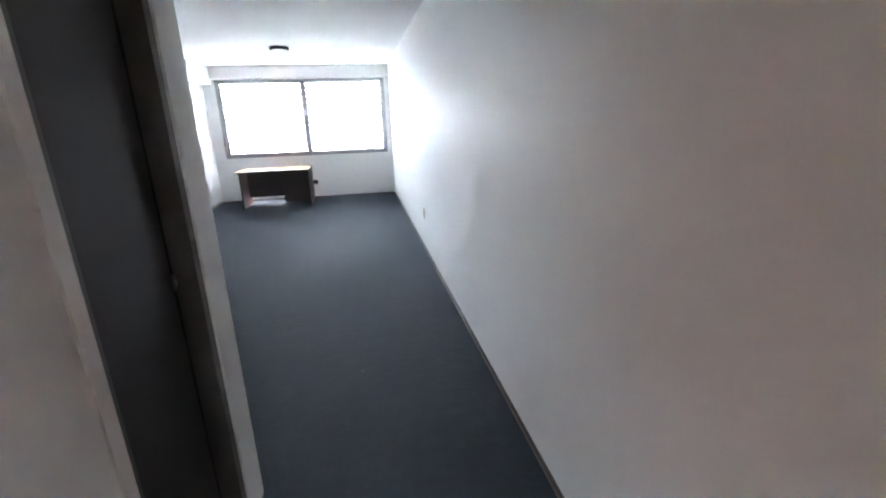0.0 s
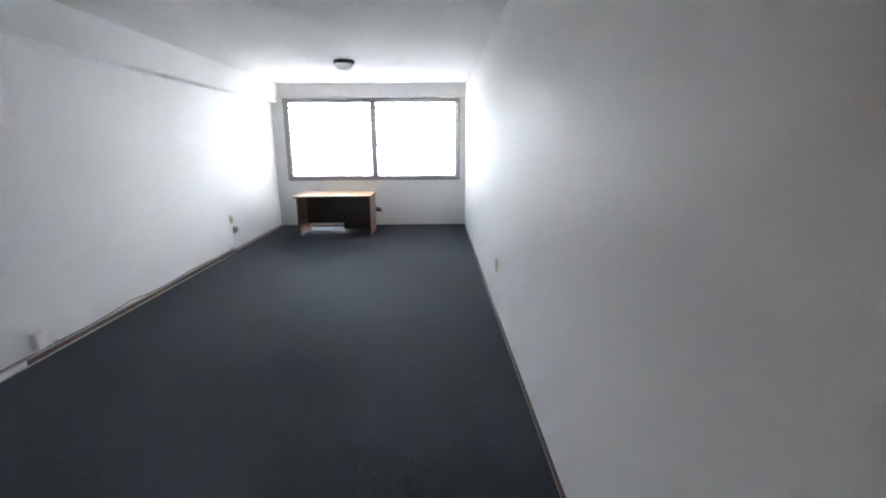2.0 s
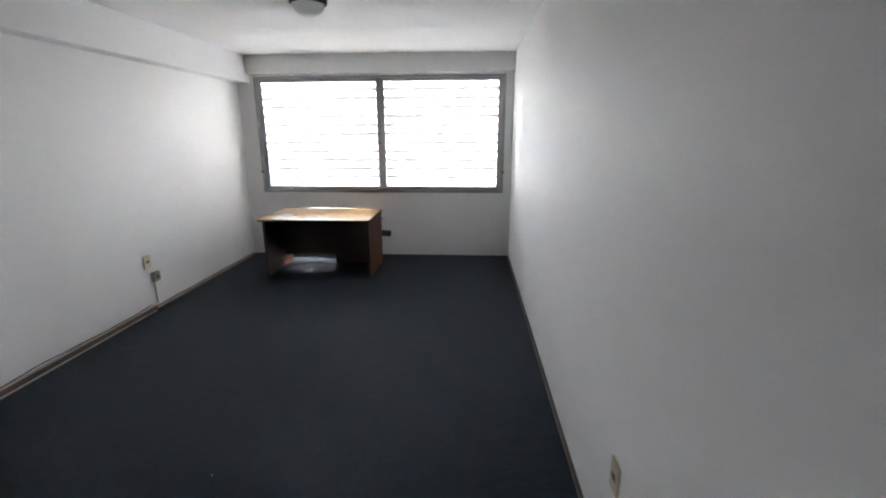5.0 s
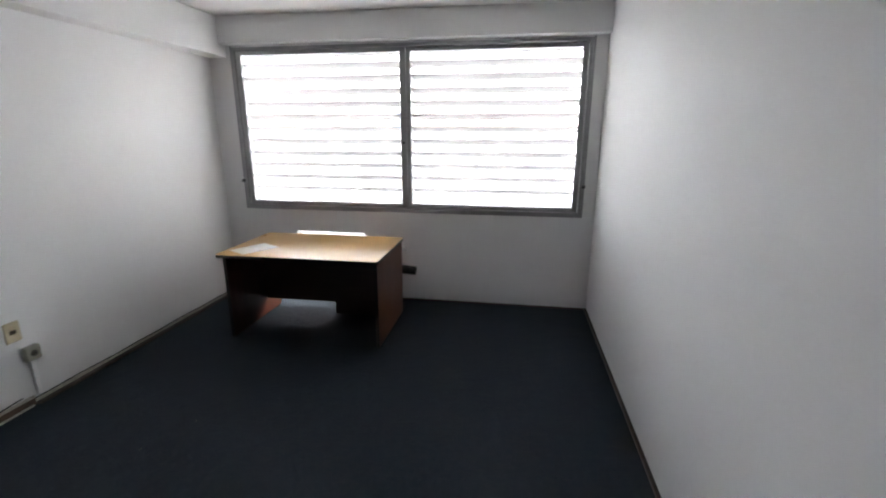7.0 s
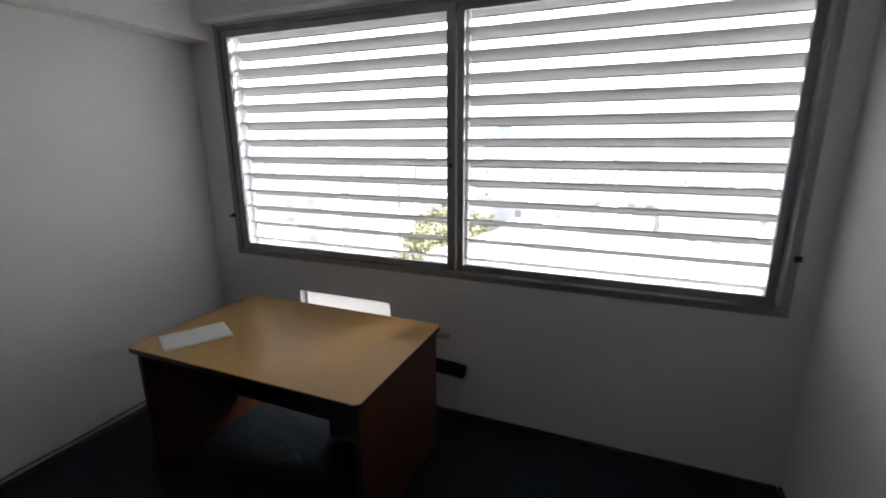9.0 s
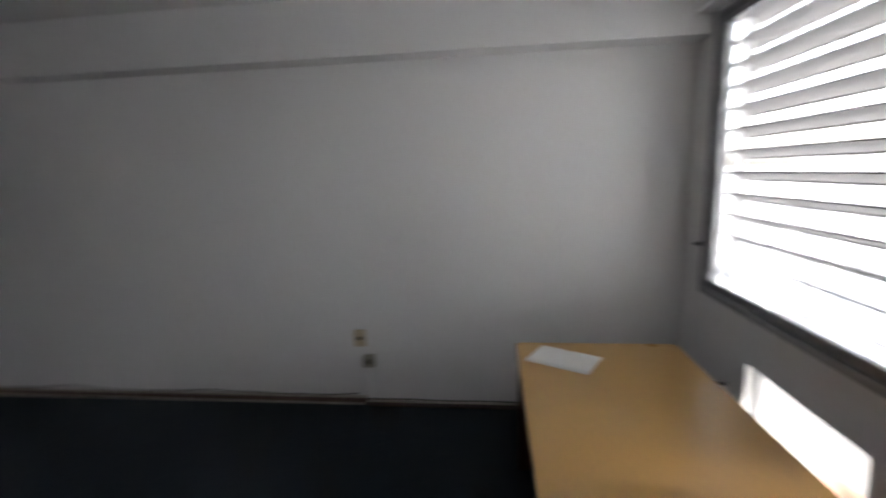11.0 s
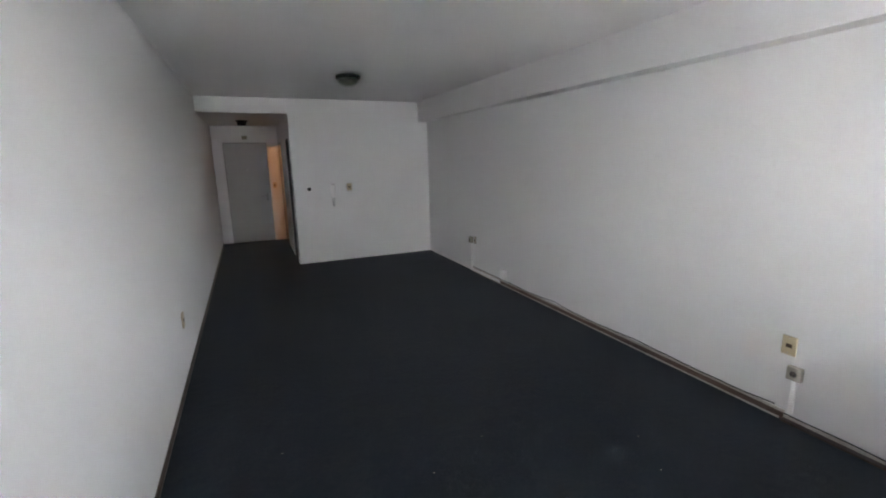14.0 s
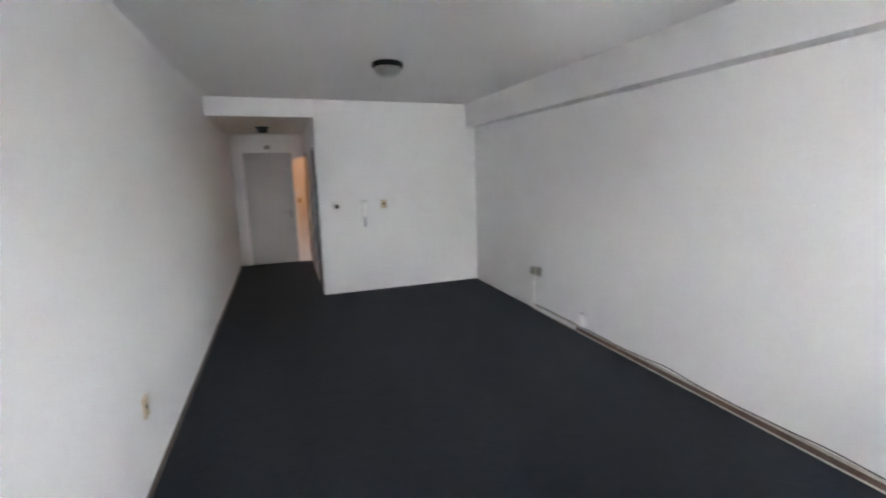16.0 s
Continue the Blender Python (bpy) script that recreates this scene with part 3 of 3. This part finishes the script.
lamp = ceiling_lamp(pose(-1.755, -2.42, HIGH))
copy_thing(lamp, pose(-1.772, -5.97, HIGH, 0, 0, 40))
cl = thing("corridor_lamp", pose(-0.605, -9.50, SOFFIT), "small black round ceiling lamp with a shallow cup shade, off", "lamp")
part("base", lathe([(0.102, 0.0), (0.102, -0.016), (0.086, -0.024)], 32), LAMP_GAP_BLACK, cl)
part("shade", lathe([(0.080, -0.023), (0.076, -0.082), (0.060, -0.088), (0.056, -0.060)], 28), BLACK, cl)
side = thing("pendant_bulb", pose(-1.81, -9.23, SOFFIT + 0.2), "small lamp holder on the side room ceiling", "lamp")
part("lamp_holder", lathe([(0.04, HIGH - SOFFIT - 0.2), (0.04, HIGH - SOFFIT - 0.22), (0.02, HIGH - SOFFIT - 0.23), (0.02, HIGH - SOFFIT - 0.63)], 20), PLASTIC, side)


# ---- the desk ----
def desk():
    x0, x1, y0, y1, top = -3.012, -1.690, -1.082, -0.262, 0.705
    d = thing("desk", pose(x0, y0, 0), "oak-topped office desk with mahogany side panels and dark edges", "desk")
    w, dp = x1 - x0, y1 - y0

    def slab(inset, r, z0, z1):
        bm = bmesh.new()
        ring = []
        for cx, cy, a0 in ((w - r, dp - r, 0), (r, dp - r, 90), (r, r, 180), (w - r, r, 270)):
            for k in range(7):
                a = radians(a0 + 15 * k)
                ring.append(((cx + (r - inset) * math.cos(a)), (cy + (r - inset) * math.sin(a))))
        low, high = [bm.verts.new((x, y, z0)) for x, y in ring], [bm.verts.new((x, y, z1)) for x, y in ring]
        n = len(ring)
        for k in range(n):
            bm.faces.new((low[k], low[(k + 1) % n], high[(k + 1) % n], high[k]))
        bm.faces.new(high)
        bm.faces.new(low[::-1])
        return bm

    core = part("tabletop", slab(0.0, 0.032, top - 0.026, top - 0.002), EDGE, d, "black edge-banded board")
    part("laminate", slab(0.003, 0.032, top - 0.002, top), LAMINATE, core, "worn yellow oak laminate")
    zt = top - 0.026
    for a, b in ((0.068, 0.093), (w - 0.032, w - 0.007)):
        leg = part("side_panel", box(a, b, 0.012, dp - 0.06, 0.012, zt, 0.002), MAHOGANY, d)
        part("front_edge", box(a - 0.0005, b + 0.0005, 0.009, 0.012, 0.012, zt), EDGE, leg)
        for y in (0.06, dp - 0.12):
            part("foot", lathe([(0.014, 0.0), (0.014, 0.012)], 14), BLACK, leg, at=pose((a + b) / 2, y, 0))
    part("modesty_panel", box(0.093, w - 0.032, 0.530, 0.548, 0.155, zt, 0.001), DARKWOOD, d, "dark walnut modesty panel")
    ped = part("drawer_unit", box(w - 0.58, w - 0.034, 0.550, dp - 0.03, 0.035, zt - 0.001, 0.002), DARKWOOD, d)
    for i in range(3):
        part("drawer_front", box(w - 0.576, w - 0.038, dp - 0.03, dp - 0.014, 0.045 + i * 0.209, 0.045 + i * 0.209 + 0.204, 0.002), MAHOGANY, ped)
    return d


desk()
paper = bmesh.new()
cols, rws = 24, 4
grid = []
for i in range(cols + 1):
    row = []
    for j in range(rws + 1):
        u, v = i / cols - 0.5, j / rws - 0.5
        ragged = 0.004 * noise.noise(Vector((u * 30, 3, 0))) if j == 0 else 0.0
        nick = 0.016 if (j == 0 and i == 13) else 0.0
        row.append(paper.verts.new((u * 0.306, v * 0.218 + ragged + nick, 0.0012 + 0.0012 * noise.noise(Vector((u * 4, v * 4, 1))))))
    grid.append(row)
for i in range(cols):
    for j in range(rws):
        paper.faces.new((grid[i][j], grid[i + 1][j], grid[i + 1][j + 1], grid[i][j + 1]))
thick = bmesh.ops.extrude_face_region(paper, geom=list(paper.faces))
for v in thick["geom"]:
    if isinstance(v, bmesh.types.BMVert):
        v.co.z -= 0.0006
bmesh.ops.recalc_face_normals(paper, faces=paper.faces)
sheet = tagged(new("paper_sheet", mesh_of("paper_sheet", paper, PAPER, True)), "sheet of white paper with a torn edge on the desk", "paper")
sheet.matrix_basis = pose(-2.800, -0.863, 0.7065, 0, 0, 240.5)

# pipe ends left behind by the air conditioner
tagged(new("insulated_pipe", mesh_of("insulated_pipe", tube([(HX1 + 0.02, -0.050, 0.345), (-1.95, -0.052, 0.340), (-1.71, -0.056, 0.332), (-1.640, -0.058, 0.326), (-1.630, -0.058, 0.325)], 0.042, 16), FOAM, True)),
       "cut end of a pipe in black foam insulation by the wall", "pipe")
tagged(new("bare_pipe", mesh_of("bare_pipe", tube([(HX1 + 0.02, -0.030, 0.49), (-1.90, -0.035, 0.505), (-1.730, -0.045, 0.538)], 0.016, 12), GREYPLASTIC, True)), "short grey pipe end sticking out along the wall", "pipe")
for x, z in ((-3.02, 0.485), (-1.99, 0.50)):
    tagged(new("anchor_bolt", mesh_of("anchor_bolt", lathe([(0.010, 0.0), (0.010, -0.045), (0.017, -0.047), (0.017, -0.060)], 6, "y"), BLACK)), "black anchor bolt stuck in the wall", "bolt", "anchor bolts").location = (x, 0, z)

# pale lint on the carpet
LINT = ((-2.498, -2.091, 0.006), (-1.827, -4.178, 0.008), (-0.622, -3.128, 0.007), (-1.371, -2.598, 0.006), (-1.76, -2.77, 0.006), (-0.300, -5.869, 0.006), (-0.82, -7.25, 0.006), (-2.62, -2.36, 0.006))
for k, (x, y, w) in enumerate(LINT):
    bm, w = bmesh.new(), w * 0.65
    bmesh.ops.create_icosphere(bm, subdivisions=2, radius=w)
    for v in bm.verts:
        v.co = Vector((v.co.x * (1 + 0.9 * noise.noise(v.co * 300 + Vector((k, 0, 0)))), v.co.y * 0.7, max(v.co.z * 0.35, -w * 0.1)))
    tagged(new("lint_speck", mesh_of("lint_speck", bm, BEIGE, True)), "pale speck of lint lying on the dark carpet", "lint", "carpet lint").location = (x, y, 0.001)

# pale fluff trodden into the carpet, thicker where feet have passed
fluff, verts, faces = random.Random(11), [], []
while len(faces) < 8 * 2600:
    x, y = fluff.uniform(-WIDE + 0.06, -0.05), fluff.uniform(-8.0, -0.15)
    if noise.noise(Vector((x * 1.1, y * 0.8, 4))) + 0.5 * noise.noise(Vector((x * 4, y * 4, 9))) < fluff.uniform(-0.3, 0.5):
        continue
    a, u, w, h, k = fluff.uniform(0, math.pi), fluff.uniform(0.0012, 0.0038), fluff.uniform(0.0008, 0.0018), 0.0008, len(verts)
    c, d = math.cos(a), math.sin(a)
    verts += [(x + u * c, y + u * d, 0.0012), (x - w * d, y + w * c, 0.0014), (x - u * c, y - u * d, 0.001), (x + w * d, y - w * c, 0.0012), (x, y, 0.0012 + h), (x, y, 0.0002)]
    faces += [(k + i, k + (i + 1) % 4, k + 4) for i in range(4)] + [(k + (i + 1) % 4, k + i, k + 5) for i in range(4)]
me = bpy.data.meshes.new("carpet_fluff")
me.from_pydata(verts, [], faces)
me.materials.append(FLUFF)
tagged(new("carpet_fluff", me), "fine pale grey fluff trodden into the dark carpet", "lint", "", "stuff")

# ---- the city outside ----
GROUND = -24.0
bm = bmesh.new()
bmesh.ops.create_grid(bm, x_segments=8, y_segments=8, size=3000)
setting("ground", bm, ASPHALT, "pale grey city ground far below", "ground").location = (0, 0, GROUND)
rnd = random.Random(5)
WINDOW_MESH = mesh_of("window", boxes((-0.7, 0.7, -0.06, 0.05, -0.75, 0.75)), CITYGLASS)


def building(x, y, w, d, top, turn, label, windows=True, pitch=3.2):
    b = thing("building", pose(x, y, GROUND, 0, 0, turn), label, "building", "city buildings")
    h = top - GROUND
    part("wall", box(-w / 2, w / 2, -d / 2, d / 2, 0, h), PLASTER, b)
    part("roof", box(-w / 2 + 0.25, w / 2 - 0.25, -d / 2 + 0.25, d / 2 - 0.25, h, h + 0.15), ROOFING, b)
    par = boxes((-w / 2, w / 2, -d / 2, -d / 2 + 0.25, h, h + 0.7), (-w / 2, w / 2, d / 2 - 0.25, d / 2, h, h + 0.7), (-w / 2, -w / 2 + 0.25, -d / 2 + 0.25, d / 2 - 0.25, h, h + 0.7), (w / 2 - 0.25, w / 2, -d / 2 + 0.25, d / 2 - 0.25, h, h + 0.7))
    part("parapet", par, PLASTER, b)
    s = rnd.uniform(1.2, 2.6)
    part("roof_hut", box(-w * 0.2 - s, -w * 0.2 + s, -s, s, h + 0.15, h + 0.15 + rnd.uniform(1.4, 2.8)), PLASTER, b)
    for k in range(2):
        tx, ty, tr = w * rnd.uniform(0.0, 0.4), d * rnd.uniform(-0.36, 0.36), rnd.uniform(0.5, 0.8)
        part("water_tank", lathe([(tr, h + 0.15), (tr, h + 1.5), (tr * 0.4, h + 1.75)], 12), ROOFING if k else PLASTIC, b, at=pose(tx, ty, 0))
    wx = w * rnd.uniform(-0.1, 0.2)
    part("roof_wall", box(wx - 0.1, wx + 0.1, -d / 2 + 0.25, d * 0.3, h + 0.15, h + rnd.uniform(0.7, 1.3)), PLASTER, b)
    if windows:
        n = max(2, int(w / 3.4))
        for k in range(min(5, int(h / pitch))):
            for i in range(n):
                part("window", WINDOW_MESH, CITYGLASS, b, at=pose(-w / 2 + (i + 0.5) * w / n, -d / 2, h - 1.9 - k * pitch))
    return b


near = building(-0.6, 39.5, 30, 19, -9.2, -14, "long low pale building with a flat roof and wide glazing", windows=False)
for i in range(9):
    part("window", box(-14.2 + i * 3.2, -11.6 + i * 3.2, -9.56, -9.45, 10.6, 13.0), CITYGLASS, near)
    part("pillar", box(-11.55 + i * 3.2, -11.15 + i * 3.2, -9.75, -9.5, 9.6, 13.2), PLASTER, near)
ac = part("air_conditioner", box(-9.0, -8.1, -9.95, -9.56, 10.0, 10.7, 0.03), PLASTIC, near, "white outdoor air-conditioner unit")
part("fan_grille", lathe([(0.24, -9.97), (0.24, -9.95)], 20, "y"), BLACK, ac, at=pose(-8.65, 0, 10.35))
building(-58, 63, 15, 12, -6.8, 20, "grey apartment block with rows of windows")
building(-48, 41, 12, 10, -10.5, 20, "white rendered block seen over the roofs")
spots = [(-58, 63, 13), (-48, 41, 8), (-1, 39, 24), (-27, 58, 15), (-33, 76, 10)]
tries = 0
while len(spots) < 130 and tries < 9000:
    tries += 1
    y = rnd.uniform(30, 270)
    x = rnd.uniform(-1.7 * y - 10, 0.35 * y + 15)
    w, d = rnd.uniform(7, 15), rnd.uniform(7, 13)
    if any((x - a) ** 2 + (y - c) ** 2 < (r + max(w, d) * 0.55) ** 2 for a, c, r in spots):
        continue
    spots.append((x, y, max(w, d) * 0.55))
    top = rnd.choice((-18, -16, -14, -13, -11, -9)) + rnd.uniform(-1, 1) + (y - 60) * 0.018
    building(x, y, w, d, top, rnd.choice((-14, 76)) + rnd.uniform(-3, 3), rnd.choice(("pale rendered city block with a flat roof", "low grey house block with a rooftop hut", "off-white apartment block among low roofs")))
far = bmesh.new()
for i in range(900):
    y = rnd.uniform(280, 1400)
    x = rnd.uniform(-1.6 * y, 0.6 * y)
    w, d = rnd.uniform(12, 34), rnd.uniform(10, 24)
    top = -16 + rnd.random() ** 3 * 26 + (y - 280) * 0.006
    a = rnd.choice((-0.25, 1.32))
    m = Matrix.Translation((x, y, (top + GROUND) / 2)) @ Matrix.Rotation(a, 4, "Z") @ Matrix.Diagonal((w, d, top - GROUND, 1))
    bmesh.ops.create_cube(far, size=1, matrix=m)
tagged(new("far_city", mesh_of("far_city", far, PLASTER)), "hazy far city of pale blocks to the horizon", "city", "", "stuff")
tower = thing("glass_tower", pose(-310, 1200, GROUND), "single bluish glass tower on the horizon", "tower")
bm = box(-17, 17, -14, 14, 0, 58)
part("shaft", bm, TOWERBLUE, tower)
bm = box(-17, 17, -14, 14, 58, 80)
for v in bm.verts:
    if v.co.z > 70:
        v.co.x = v.co.x * 0.45 - 3
part("crown", bm, TOWERBLUE, tower)


def tree(x, y, top, spread, seed):
    r = random.Random(seed)
    t = thing("tree", pose(x, y, GROUND), "broad yellowish green street tree between the buildings", "tree", "street trees")
    h = top - GROUND
    bm = lathe([(0.38, 0), (0.28, h * 0.25), (0.2, h * 0.5), (0.08, h * 0.8)], 10)
    for k in range(6):
        a, z = r.uniform(0, 6.28), h * r.uniform(0.35, 0.55)
        limb = tube([(0, 0, z), (math.cos(a) * spread * 0.4, math.sin(a) * spread * 0.4, z + h * 0.15), (math.cos(a) * spread * 0.75, math.sin(a) * spread * 0.75, z + h * 0.25)], 0.09, 6)
        me = bpy.data.meshes.new("limb")
        limb.to_mesh(me)
        limb.free()
        bm.from_mesh(me)
    part("trunk", bm, BARK, t)
    verts, faces = [], []
    clumps = [(r.gauss(0, 0.42) * spread, r.gauss(0, 0.42) * spread, h * 0.72 + r.gauss(0, 0.13) * h, r.uniform(0.5, 1.3)) for _ in range(80)]
    for cx, cy, cz, cr in clumps:
        for _ in range(46):
            p = Vector((r.gauss(0, 1), r.gauss(0, 1), r.gauss(0, 0.8))).normalized() * cr * r.uniform(0.6, 1.1) + Vector((cx, cy, cz))
            u = Vector((r.uniform(-1, 1), r.uniform(-1, 1), r.uniform(-0.6, 0.6))).normalized() * 0.34
            w = u.cross(Vector((r.uniform(-1, 1), r.uniform(-1, 1), r.uniform(-1, 1)))).normalized() * 0.22
            k = len(verts)
            verts += [p - u, p - w, p + u, p + w]
            faces.append((k, k + 1, k + 2, k + 3))
    me = bpy.data.meshes.new("crown")
    me.from_pydata([tuple(v) for v in verts], [], faces)
    me.materials.append(LEAF)
    part("crown", me, LEAF, t)


for i, (x, y, top, s) in enumerate(((-20.5, 42, -14.2, 4.2), (-18.5, 35, -15.6, 3.8), (-20, 29, -17.0, 3.6), (-26, 44, -15.0, 4.2), (-29, 50, -14.4, 4.2), (-23, 50, -13.2, 4.0), (-26, 58, -13.5, 4.2), (-31, 66, -13.0, 4.5), (-35, 75, -13.4, 4.5), (-24, 68, -14.0, 4.2), (-29, 82, -13.5, 4.5), (-19, 56, -15.0, 3.6), (-40, 88, -14, 4.6))):
    tree(x, y, top, s, 30 + i)
